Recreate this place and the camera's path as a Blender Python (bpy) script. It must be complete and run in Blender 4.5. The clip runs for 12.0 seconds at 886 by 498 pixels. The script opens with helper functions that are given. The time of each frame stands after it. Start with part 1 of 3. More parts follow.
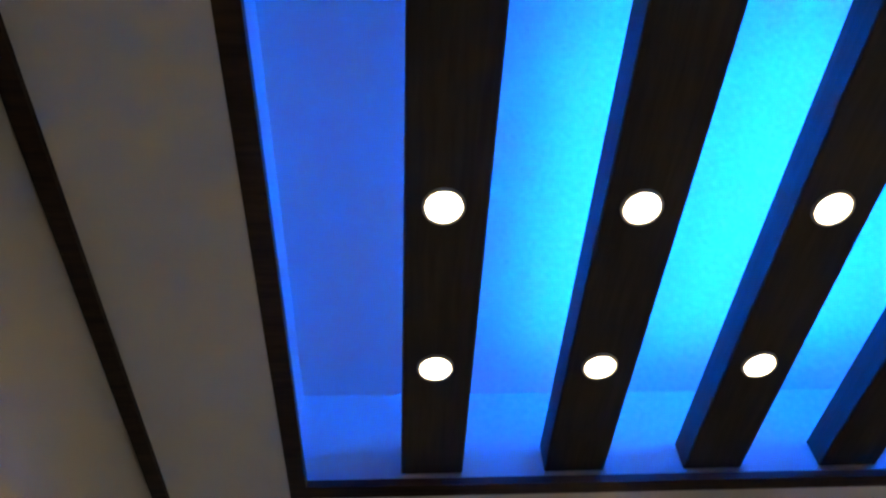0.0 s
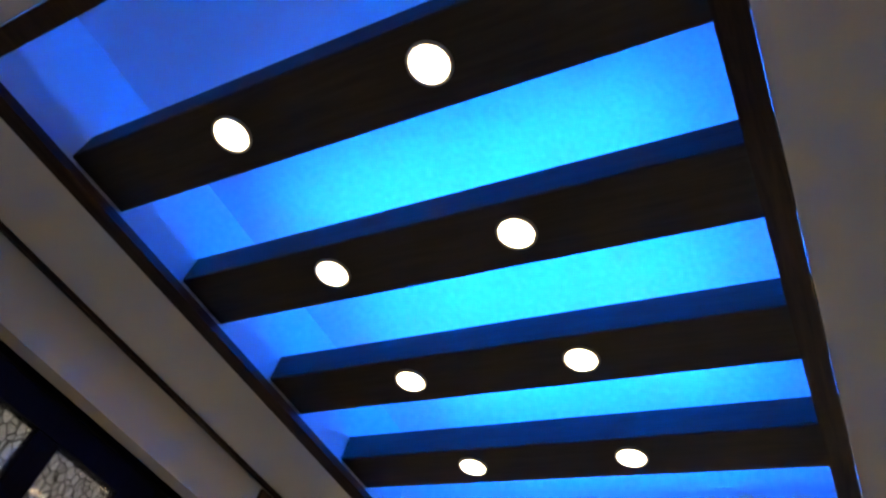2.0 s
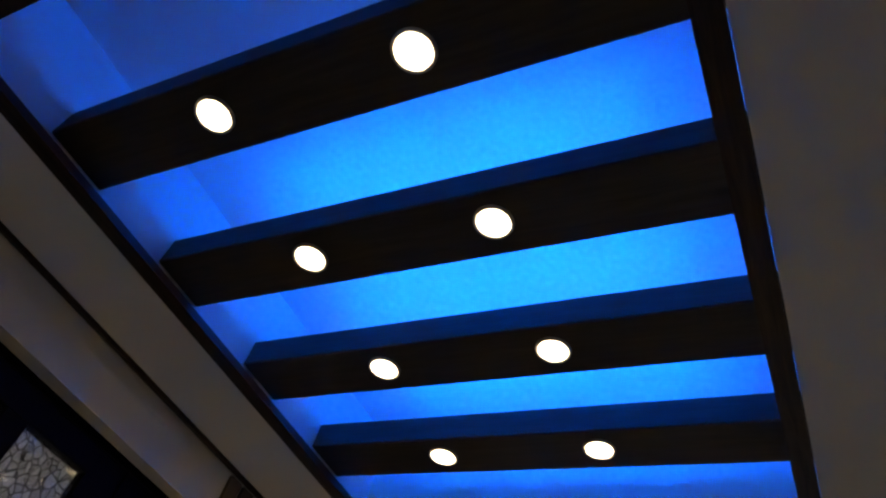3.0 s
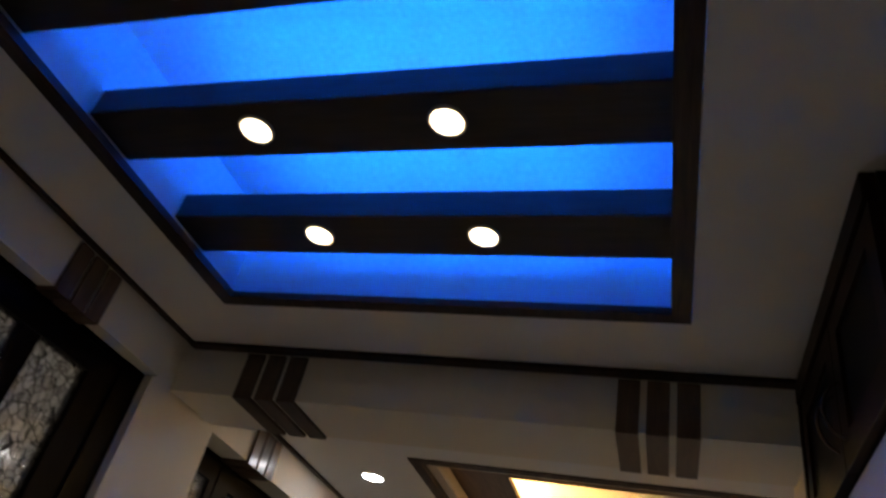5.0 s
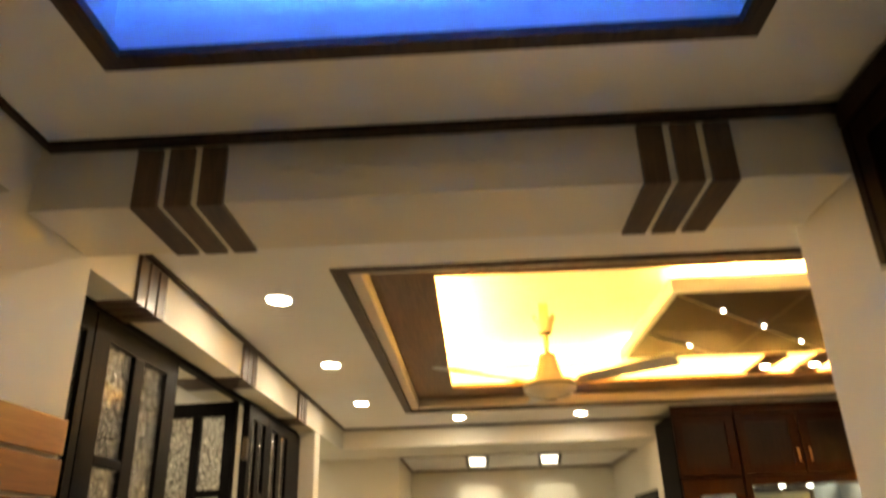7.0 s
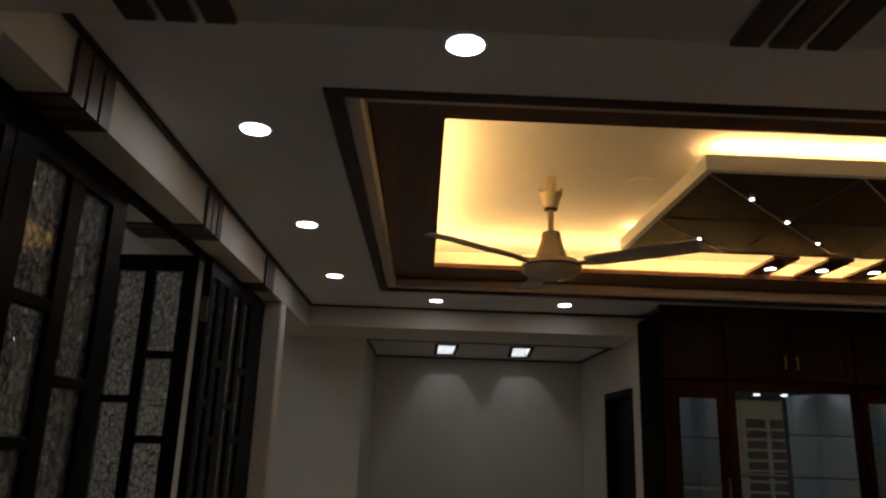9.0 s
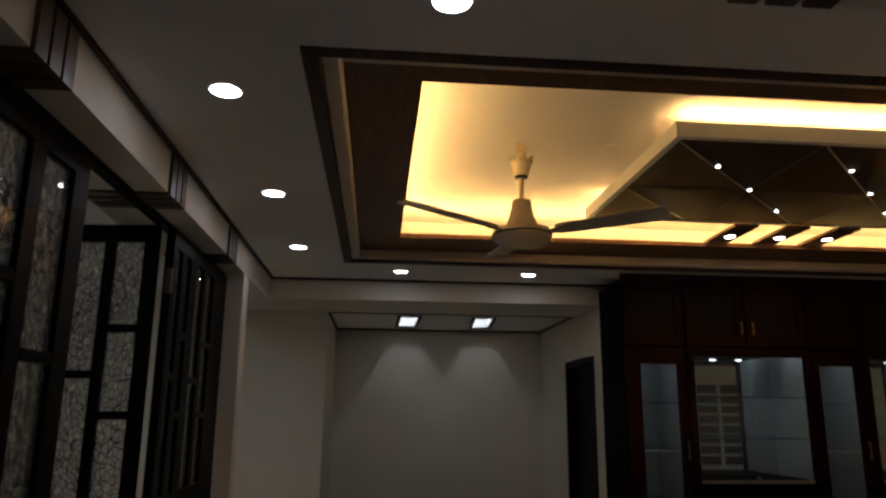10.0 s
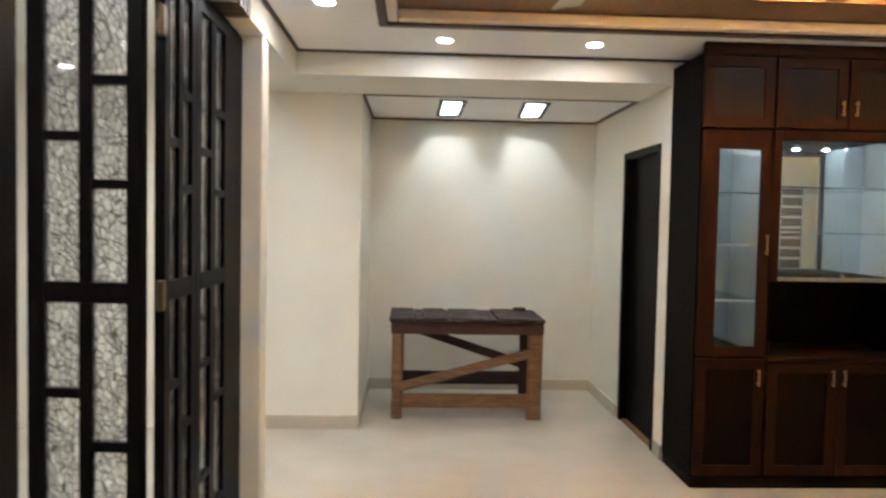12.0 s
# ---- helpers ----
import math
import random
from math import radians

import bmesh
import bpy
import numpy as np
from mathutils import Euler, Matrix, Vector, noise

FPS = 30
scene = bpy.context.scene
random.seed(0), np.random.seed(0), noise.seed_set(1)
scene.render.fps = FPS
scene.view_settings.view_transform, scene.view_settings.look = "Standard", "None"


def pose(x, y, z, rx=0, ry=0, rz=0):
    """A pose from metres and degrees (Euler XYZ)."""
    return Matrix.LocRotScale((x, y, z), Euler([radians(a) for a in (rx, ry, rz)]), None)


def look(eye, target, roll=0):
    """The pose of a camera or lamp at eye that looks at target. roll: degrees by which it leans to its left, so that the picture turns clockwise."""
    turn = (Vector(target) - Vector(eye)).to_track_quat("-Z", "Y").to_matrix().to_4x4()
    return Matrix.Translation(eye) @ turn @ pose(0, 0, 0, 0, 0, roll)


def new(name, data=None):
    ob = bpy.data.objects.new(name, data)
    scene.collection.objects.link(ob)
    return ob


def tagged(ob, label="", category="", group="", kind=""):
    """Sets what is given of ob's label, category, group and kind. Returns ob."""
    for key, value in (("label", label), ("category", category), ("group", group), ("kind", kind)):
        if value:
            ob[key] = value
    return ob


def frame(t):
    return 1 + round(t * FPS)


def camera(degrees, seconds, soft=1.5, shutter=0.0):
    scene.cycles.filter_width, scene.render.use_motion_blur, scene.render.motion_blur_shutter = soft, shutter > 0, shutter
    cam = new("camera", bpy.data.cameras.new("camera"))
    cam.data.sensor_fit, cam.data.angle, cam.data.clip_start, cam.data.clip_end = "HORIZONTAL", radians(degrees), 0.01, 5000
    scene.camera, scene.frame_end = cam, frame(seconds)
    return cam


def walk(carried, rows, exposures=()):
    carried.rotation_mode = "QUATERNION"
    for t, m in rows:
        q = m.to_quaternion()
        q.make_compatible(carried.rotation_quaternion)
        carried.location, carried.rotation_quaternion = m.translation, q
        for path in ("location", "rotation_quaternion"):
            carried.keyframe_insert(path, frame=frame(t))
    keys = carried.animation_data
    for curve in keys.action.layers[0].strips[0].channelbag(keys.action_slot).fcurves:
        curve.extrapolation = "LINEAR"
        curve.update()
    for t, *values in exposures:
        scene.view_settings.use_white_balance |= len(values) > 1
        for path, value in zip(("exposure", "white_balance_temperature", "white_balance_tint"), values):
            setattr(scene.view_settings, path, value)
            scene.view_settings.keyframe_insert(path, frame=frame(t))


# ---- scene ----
cam = camera(63.8, 12.0, soft=2.3, shutter=0.5)
PATH = [
    (0, (1.492, 1.38, 1.639), (0.246, 1.513, 3.198), -4.7),
    (0.5, (1.478, 1.361, 1.631), (0.303, 1.57, 3.236), -0.6),
    (1, (1.343, 1.184, 1.655), (0.289, 1.773, 3.25), 13.0),
    (1.5, (1.283, 1.092, 1.67), (0.336, 1.883, 3.244), 20.8),
    (2, (1.238, 1.098, 1.678), (0.329, 2.152, 3.114), 19.4),
    (2.5, (1.238, 1.115, 1.669), (0.355, 2.178, 3.114), 19.7),
    (2.7, (1.24, 1.101, 1.647), (0.376, 2.171, 3.099), 19.5),
    (4.3, (1.218, 1.198, 1.695), (0.414, 2.469, 3.014), 17.6),
    (4.5, (1.201, 1.213, 1.711), (0.466, 2.598, 2.953), 15.9),
    (5, (1.187, 1.287, 1.69), (0.566, 2.808, 2.83), 13.9),
    (5.5, (1.123, 1.407, 1.692), (0.639, 3.024, 2.765), 10.6),
    (6, (1.02, 1.533, 1.708), (0.611, 3.182, 2.763), 6.5),
    (6.5, (0.835, 1.601, 1.71), (0.638, 3.339, 2.68), 3.1),
    (7, (0.645, 1.665, 1.72), (0.586, 3.506, 2.499), -1.9),
    (7.2, (0.596, 1.708, 1.733), (0.609, 3.593, 2.4), -2.1),
    (8.8, (0.531, 2.078, 1.708), (0.553, 4.014, 2.21), 1.8),
    (9, (0.489, 2.136, 1.704), (0.529, 4.069, 2.215), 1.9),
    (9.5, (0.427, 2.19, 1.69), (0.546, 4.129, 2.167), 0.7),
    (10, (0.407, 2.178, 1.683), (0.584, 4.12, 2.128), 0.5),
    (10.5, (0.397, 2.215, 1.662), (0.609, 4.176, 1.993), 0.6),
    (11, (0.394, 2.35, 1.617), (0.458, 4.343, 1.772), -0.4),
    (11.2, (0.382, 2.447, 1.613), (0.417, 4.446, 1.679), -0.4),
    (11.5, (0.4, 2.562, 1.605), (0.384, 4.562, 1.598), -0.5),
    (12, (0.38, 2.75, 1.561), (0.468, 4.746, 1.479), 1.1),
]
walk(cam, [(t, look(eye, target, roll)) for t, eye, target, roll in PATH], exposures=[
    (0.0, 0.60, 6550, 10), (0.5, 0.50, 6550, 10), (2.0, 0.52, 6550, 12), (2.5, 0.20, 6550, 12), (2.7, -0.05, 6550, 12), (4.3, -1.55, 6500, 13), (4.6, -1.55, 6500, 13), (5.0, -0.55, 6700, 14), (5.5, 0.80, 7000, 14), (6.0, 1.45, 8000, 12), (6.5, 1.72, 9100, 9), (7.0, 1.04, 10500, 9), (7.2, 0.68, 10500, 9),
    (8.8, -1.95, 6400, 15), (10.0, -1.85, 6400, 15), (10.5, -1.10, 6250, 12), (11.0, 0.58, 6200, 10), (11.5, 1.25, 6150, 10), (12.0, 1.40, 6200, 10)])

# ---------------------------------------------------------------- light of the world: an interior at night, dim sky outside
world = bpy.data.worlds.new("world")
world.use_nodes = True
scene.world = world
world.node_tree.nodes["Background"].inputs[0].default_value = (0.02, 0.025, 0.04, 1)
world.node_tree.nodes["Background"].inputs[1].default_value = 0.3

LAMP_WHITE = (1.0, 0.95, 0.87)
LOBBY_LAMP = 10.5
DINING_LAMP = 86.0
COVE_BLUE = 70.0
COVE_WARM = 300.0


def spot(name, x, y, z, watts, degrees, blend=0.5, color=LAMP_WHITE, size=0.03):
    lamp = bpy.data.lights.new(name, "SPOT")
    lamp.energy, lamp.spot_size, lamp.spot_blend, lamp.color, lamp.shadow_soft_size = watts, radians(degrees), blend, color, size
    ob = new(name, lamp)
    ob.location = (x, y, z)
    return ob


# ---------------------------------------------------------------- materials
def material(name):
    m = bpy.data.materials.new(name)
    m.use_nodes = True
    nt = m.node_tree
    return m, nt, nt.nodes["Principled BSDF"]


def node(nt, kind, **inputs):
    n = nt.nodes.new(kind)
    for key, value in inputs.items():
        n.inputs[key.replace("_", " ")].default_value = value
    return n


def coords(nt, scale=(1, 1, 1), kind="Object"):
    tc = nt.nodes.new("ShaderNodeTexCoord")
    mp = nt.nodes.new("ShaderNodeMapping")
    mp.inputs["Scale"].default_value = scale
    nt.links.new(tc.outputs[kind], mp.inputs["Vector"])
    return mp.outputs["Vector"]


def ramp(nt, source, stops):
    r = nt.nodes.new("ShaderNodeValToRGB")
    els = r.color_ramp.elements
    while len(els) < len(stops):
        els.new(0.5)
    for el, (pos, col) in zip(els, stops):
        el.position, el.color = pos, (*col, 1)
    nt.links.new(source, r.inputs["Fac"])
    return r.outputs["Color"]


def bump(nt, bsdf, height, strength, distance=0.002):
    b = nt.nodes.new("ShaderNodeBump")
    b.inputs["Strength"].default_value, b.inputs["Distance"].default_value = strength, distance
    nt.links.new(height, b.inputs["Height"])
    nt.links.new(b.outputs["Normal"], bsdf.inputs["Normal"])


def paint(name, color, rough=0.55, vary=0.05):
    """Rolled emulsion paint: faint broad mottling and a fine roller texture."""
    m, nt, b = material(name)
    v = coords(nt)
    big = node(nt, "ShaderNodeTexNoise", Scale=1.3, Detail=3.0)
    nt.links.new(v, big.inputs["Vector"])
    col = ramp(nt, big.outputs["Fac"], [(0.3, [c * (1 - vary) for c in color]), (0.7, [min(1, c * (1 + vary)) for c in color])])
    nt.links.new(col, b.inputs["Base Color"])
    fine = node(nt, "ShaderNodeTexNoise", Scale=160.0, Detail=2.0)
    nt.links.new(v, fine.inputs["Vector"])
    bump(nt, b, fine.outputs["Fac"], 0.12, 0.001)
    b.inputs["Roughness"].default_value = rough
    return m


def wood(name, dark, light, grain=(1, 1, 1), rough=0.35, coat=0.3, gloss=0.5):
    """Stained, varnished timber: long grain, pores and broad tone changes; the small factor of grain lies along the fibres."""
    m, nt, b = material(name)
    v = coords(nt, grain)
    wave = node(nt, "ShaderNodeTexNoise", Scale=9.0, Detail=6.0, Roughness=0.6, Distortion=0.6)
    nt.links.new(v, wave.inputs["Vector"])
    info = nt.nodes.new("ShaderNodeObjectInfo")
    add = nt.nodes.new("ShaderNodeMath")
    add.operation = "MULTIPLY_ADD"
    add.inputs[1].default_value, add.inputs[2].default_value = 0.12, 0.0
    nt.links.new(info.outputs["Random"], add.inputs[0])
    plus = nt.nodes.new("ShaderNodeMath")
    nt.links.new(wave.outputs["Fac"], plus.inputs[0])
    nt.links.new(add.outputs[0], plus.inputs[1])
    nt.links.new(ramp(nt, plus.outputs[0], [(0.3, dark), (0.75, light)]), b.inputs["Base Color"])
    pores = node(nt, "ShaderNodeTexNoise", Scale=60.0, Detail=3.0)
    nt.links.new(v, pores.inputs["Vector"])
    bump(nt, b, pores.outputs["Fac"], 0.15, 0.001)
    b.inputs["Roughness"].default_value = rough
    b.inputs["Coat Weight"].default_value = coat
    b.inputs["Specular IOR Level"].default_value = gloss
    b.inputs["Coat Roughness"].default_value = 0.15
    return m


def stained_board(name):
    """A carpenter's top: dark dirty timber with pale glue and plaster patches and scratches."""
    m, nt, b = material(name)
    v = coords(nt, (1, 2.2, 2.2))
    base = node(nt, "ShaderNodeTexNoise", Scale=14.0, Detail=6.0, Roughness=0.65)
    nt.links.new(v, base.inputs["Vector"])
    dark = ramp(nt, base.outputs["Fac"], [(0.35, (0.010, 0.006, 0.006)), (0.7, (0.045, 0.024, 0.022))])
    spots = node(nt, "ShaderNodeTexNoise", Scale=5.5, Detail=4.0, Roughness=0.7)
    nt.links.new(v, spots.inputs["Vector"])
    mask = ramp(nt, spots.outputs["Fac"], [(0.54, (0, 0, 0)), (0.62, (1, 1, 1))])
    mix = nt.nodes.new("ShaderNodeMix")
    mix.data_type = "RGBA"
    nt.links.new(mask, mix.inputs["Factor"])
    nt.links.new(dark, mix.inputs["A"])
    mix.inputs["B"].default_value = (0.11, 0.075, 0.072, 1)
    nt.links.new(mix.outputs["Result"], b.inputs["Base Color"])
    bump(nt, b, base.outputs["Fac"], 0.5, 0.004)
    b.inputs["Roughness"].default_value = 0.75
    return m


def metal(name, color, rough=0.25):
    m, nt, b = material(name)
    fine = node(nt, "ShaderNodeTexNoise", Scale=90.0, Detail=2.0)
    nt.links.new(coords(nt), fine.inputs["Vector"])
    nt.links.new(ramp(nt, fine.outputs["Fac"], [(0.3, [c * 0.85 for c in color]), (0.7, color)]), b.inputs["Base Color"])
    b.inputs["Metallic"].default_value, b.inputs["Roughness"].default_value = 1.0, rough
    return m


def glow(name, color, strength):
    m, nt, b = material(name)
    b.inputs["Base Color"].default_value = (0.8, 0.8, 0.8, 1)
    b.inputs["Emission Color"].default_value = (*color, 1)
    b.inputs["Emission Strength"].default_value = strength
    return m


def clear_glass(name):
    m, nt, b = material(name)
    b.inputs["Base Color"].default_value = (0.93, 0.97, 0.96, 1)
    b.inputs["Transmission Weight"].default_value = 1.0
    b.inputs["Roughness"].default_value = 0.01
    b.inputs["IOR"].default_value = 1.12
    return m


def pebble_glass(name):
    """Obscured cast glass: every pebble is a facet of its own slope; crease shade and bright facets are put into its
    colour.
    """
    m, nt, b = material(name)
    v = coords(nt, (1.15, 0.0, 0.82))
    cells = node(nt, "ShaderNodeTexVoronoi", Scale=42.0)
    cells.feature = "DISTANCE_TO_EDGE"
    tone = node(nt, "ShaderNodeTexVoronoi", Scale=42.0)
    for n in (cells, tone):
        nt.links.new(v, n.inputs["Vector"])
    sep = nt.nodes.new("ShaderNodeSeparateColor")
    nt.links.new(tone.outputs["Color"], sep.inputs["Color"])
    # Base colour carries the dark creases and the facets that catch light.
    edge = ramp(nt, cells.outputs["Distance"], [(0.015, (0.16, 0.16, 0.15)), (0.075, (1, 1, 1))])
    shade = ramp(nt, sep.outputs[0], [(0.0, (0.72, 0.71, 0.69)), (0.7, (0.88, 0.87, 0.85)), (0.78, (1.0, 1.0, 0.98))])
    mul = nt.nodes.new("ShaderNodeMix")
    mul.data_type, mul.blend_type = "RGBA", "MULTIPLY"
    mul.inputs["Factor"].default_value = 1.0
    nt.links.new(shade, mul.inputs["A"])
    nt.links.new(edge, mul.inputs["B"])
    nt.links.new(mul.outputs["Result"], b.inputs["Base Color"])
    geo = nt.nodes.new("ShaderNodeNewGeometry")
    lean = nt.nodes.new("ShaderNodeVectorMath")
    lean.operation = "MULTIPLY_ADD"
    lean.inputs[1].default_value, lean.inputs[2].default_value = (0.7, 0.7, 0.7), (-0.35, -0.35, -0.35)
    nt.links.new(tone.outputs["Color"], lean.inputs[0])
    tilt = nt.nodes.new("ShaderNodeVectorMath")
    nt.links.new(geo.outputs["Normal"], tilt.inputs[0])
    nt.links.new(lean.outputs[0], tilt.inputs[1])
    unit = nt.nodes.new("ShaderNodeVectorMath")
    unit.operation = "NORMALIZE"
    nt.links.new(tilt.outputs[0], unit.inputs[0])
    relief = nt.nodes.new("ShaderNodeBump")
    relief.inputs["Strength"].default_value, relief.inputs["Distance"].default_value = 0.8, 0.006
    nt.links.new(cells.outputs["Distance"], relief.inputs["Height"])
    nt.links.new(unit.outputs[0], relief.inputs["Normal"])
    nt.links.new(relief.outputs["Normal"], b.inputs["Normal"])
    b.inputs["Transmission Weight"].default_value = 0.88
    b.inputs["Coat Weight"].default_value, b.inputs["Coat Roughness"].default_value = 0.7, 0.02
    b.inputs["Roughness"].default_value = 0.07
    b.inputs["IOR"].default_value = 1.45
    return m


def polished_tile(name):
    m, nt, b = material(name)
    v = coords(nt)
    n = node(nt, "ShaderNodeTexNoise", Scale=2.2, Detail=6.0)
    nt.links.new(v, n.inputs["Vector"])
    nt.links.new(ramp(nt, n.outputs["Fac"], [(0.3, (0.58, 0.53, 0.44)), (0.7, (0.67, 0.62, 0.53))]), b.inputs["Base Color"])
    s = node(nt, "ShaderNodeTexNoise", Scale=9.0, Detail=3.0)
    nt.links.new(v, s.inputs["Vector"])
    r = nt.nodes.new("ShaderNodeMapRange")
    r.inputs["To Min"].default_value, r.inputs["To Max"].default_value = 0.10, 0.24
    nt.links.new(s.outputs["Fac"], r.inputs["Value"])
    nt.links.new(r.outputs["Result"], b.inputs["Roughness"])
    return m


def mirror_glass(name):
    m, nt, b = material(name)
    b.inputs["Base Color"].default_value = (0.76, 0.84, 0.88, 1)
    b.inputs["Metallic"].default_value, b.inputs["Roughness"].default_value = 0.85, 0.015
    return m


WALL = paint("cream_wall_paint", (0.80, 0.755, 0.655))
CEIL = paint("white_ceiling_paint", (0.88, 0.87, 0.85), 0.6, 0.03)
TRAYPAINT = paint("white_tray_paint", (0.80, 0.80, 0.82), 0.6, 0.03)
CREAM = paint("cream_moulding_paint", (0.74, 0.62, 0.50), 0.4)
FLOOR = polished_tile("polished_cream_tile")
SKIRT = paint("beige_skirting_tile", (0.52, 0.46, 0.37), 0.25)
# Beam wood lifted and greyed: lens haze is put into its base colour.
DARK_X = wood("hazed_dark_wood_along_x", (0.046, 0.039, 0.037), (0.074, 0.062, 0.056), (0.6, 8, 8), 0.58, 0.0, 0.22)
DARK_Y = wood("dark_wood_along_y", (0.022, 0.013, 0.010), (0.075, 0.042, 0.028), (8, 0.6, 8), 0.42, 0.02, 0.22)
DROPFACE = wood("matt_dark_brown_board", (0.020, 0.009, 0.005), (0.052, 0.024, 0.012), (0.6, 8, 8), 0.65, 0.0, 0.1)
BLACKWOOD = wood("black_brown_wood", (0.0018, 0.0013, 0.0012), (0.0055, 0.0038, 0.003), (8, 8, 0.6), 0.38, 0.0, 0.035)
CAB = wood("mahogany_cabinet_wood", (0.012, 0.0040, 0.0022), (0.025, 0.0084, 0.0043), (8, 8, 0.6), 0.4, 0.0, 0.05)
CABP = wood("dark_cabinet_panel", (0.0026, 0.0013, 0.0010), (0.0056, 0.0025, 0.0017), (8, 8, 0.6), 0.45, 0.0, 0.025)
# Same panel wood as CABP, lightened: the ceiling light's sheen is in its colour.
LOFTP = wood("ceiling_lit_loft_panel", (0.0070, 0.0036, 0.0026), (0.016, 0.0080, 0.0056), (8, 8, 0.6), 0.36, 0.0, 0.12)
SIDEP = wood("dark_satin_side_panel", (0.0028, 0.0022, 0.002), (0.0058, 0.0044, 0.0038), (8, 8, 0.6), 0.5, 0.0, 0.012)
STRIP = wood("walnut_strip", (0.044, 0.024, 0.013), (0.125, 0.068, 0.036), (6, 1, 1), 0.4)
SLAT = wood("orange_teak_slat", (0.20, 0.070, 0.016), (0.38, 0.145, 0.040), (8, 0.6, 8), 0.35)
ROUGH = wood("worn_rough_timber", (0.095, 0.042, 0.019), (0.27, 0.14, 0.066), (0.8, 8, 8), 0.75, 0.0)
# Darker, redder timber for the table's aprons, side rails and back parts.
ROUGHD = wood("dark_reddish_timber", (0.018, 0.006, 0.005), (0.070, 0.022, 0.016), (0.8, 6, 6), 0.7, 0.0)
RINGWOOD = wood("brown_walnut_laminate", (0.11, 0.054, 0.029), (0.21, 0.108, 0.058), (8, 0.6, 8), 0.4, 0.02, 0.25)
STAINED = stained_board("stained_work_top")
CHROME = metal("brushed_chrome", (0.5, 0.48, 0.45), 0.35)
BRONZE = metal("worn_bronze", (0.30, 0.21, 0.13), 0.38)
BRASS = metal("dull_brass", (0.10, 0.07, 0.045), 0.4)
FANCREAM = paint("cream_enamel", (0.72, 0.60, 0.42), 0.25)
BLADE = paint("grey_beige_blade_enamel", (0.50, 0.45, 0.38), 0.35)
WHITEPL = paint("white_plastic", (0.8, 0.8, 0.8), 0.35)
BLACKPL = paint("black_plastic", (0.02, 0.02, 0.02), 0.4)
PEBBLE = pebble_glass("pebble_glass")
GLASS = clear_glass("clear_glass")
MIRROR = mirror_glass("mirror_back")
GLOW_LOBBY = glow("lobby_lamp_glow", (1.0, 0.76, 0.46), LOBBY_LAMP)
GLOW_DINING = glow("dining_lamp_glow", (0.95, 0.97, 1.0), DINING_LAMP)
GLOW_SIDE = glow("side_room_lamp_glow", (0.93, 0.97, 1.0), 225.0)
GLOW_RECESS = glow("recess_lamp_glow", (0.95, 0.98, 1.0), 4.5)
GLOW_STAR = glow("star_lamp_glow", (0.85, 0.93, 1.0), 25.0)
GLOW_BLUE = glow("blue_led_glow", (0.0, 0.118, 1.0), COVE_BLUE)
GLOW_WARM = glow("warm_led_glow", (1.0, 0.58, 0.17), COVE_WARM)
PALE = paint("pale_blue_grey_laminate", (0.50, 0.53, 0.53), 0.25)
GROOVE = paint("pale_groove_strip", (0.35, 0.27, 0.2), 0.4)


# ---------------------------------------------------------------- mesh helpers
def part(name, bm, mat, parent=None, label="", smooth=False):
    me = bpy.data.meshes.new(name)
    if smooth:
        for f in bm.faces:
            f.smooth = True
    bm.to_mesh(me)
    bm.free()
    for m in mat if isinstance(mat, (list, tuple)) else (mat,):
        me.materials.append(m)
    ob = new(name, me)
    if parent is not None:
        ob.parent = parent
    if label:
        tagged(ob, label=label)
    return ob


def thing(name, x=0, y=0, z=0, label="", category="", group="", rz=0):
    ob = new(name)
    ob.empty_display_size = 0.1
    ob.matrix_basis = pose(x, y, z, 0, 0, rz)
    return tagged(ob, label, category, group)


def box(bm, x0, x1, y0, y1, z0, z1, bevel=0.0, m=None, mat=0):
    made = bmesh.ops.create_cube(bm, size=1.0, matrix=Matrix.Translation(((x0 + x1) / 2, (y0 + y1) / 2, (z0 + z1) / 2)) @ Matrix.Diagonal((x1 - x0, y1 - y0, z1 - z0, 1)))
    verts = made["verts"]
    if mat:
        for f in {f for v in verts for f in v.link_faces}:
            f.material_index = mat
    if bevel:
        edges = list({e for v in verts for e in v.link_edges})
        out = bmesh.ops.bevel(bm, geom=edges, offset=bevel, segments=1, affect="EDGES")
        verts = list({v for f in out["faces"] for v in f.verts} | {v for v in verts if v.is_valid})
    if m is not None:
        bmesh.ops.transform(bm, matrix=m, verts=verts)
    return bm


def boxes(*rows, bevel=0.0):
    bm = bmesh.new()
    for r in rows:
        box(bm, *r, bevel=bevel)
    return bm


def lathe(bm, profile, seg=24, at=(0, 0, 0)):
    """Turns a profile of (radius, z) about the z axis."""
    rings = []
    for r, z in profile:
        rings.append([bm.verts.new((at[0] + r * math.cos(2 * math.pi * k / seg), at[1] + r * math.sin(2 * math.pi * k / seg), at[2] + z)) for k in range(seg)])
    for a, b in zip(rings, rings[1:]):
        for k in range(seg):
            bm.faces.new((a[k], a[(k + 1) % seg], b[(k + 1) % seg], b[k]))
    bm.faces.new(rings[0][::-1])
    bm.faces.new(rings[-1])
    bmesh.ops.recalc_face_normals(bm, faces=bm.faces)
    return bm


def structure(name, bm, mat, label, category="wall"):
    return tagged(part(name, bm, mat), label, category, kind="structure")


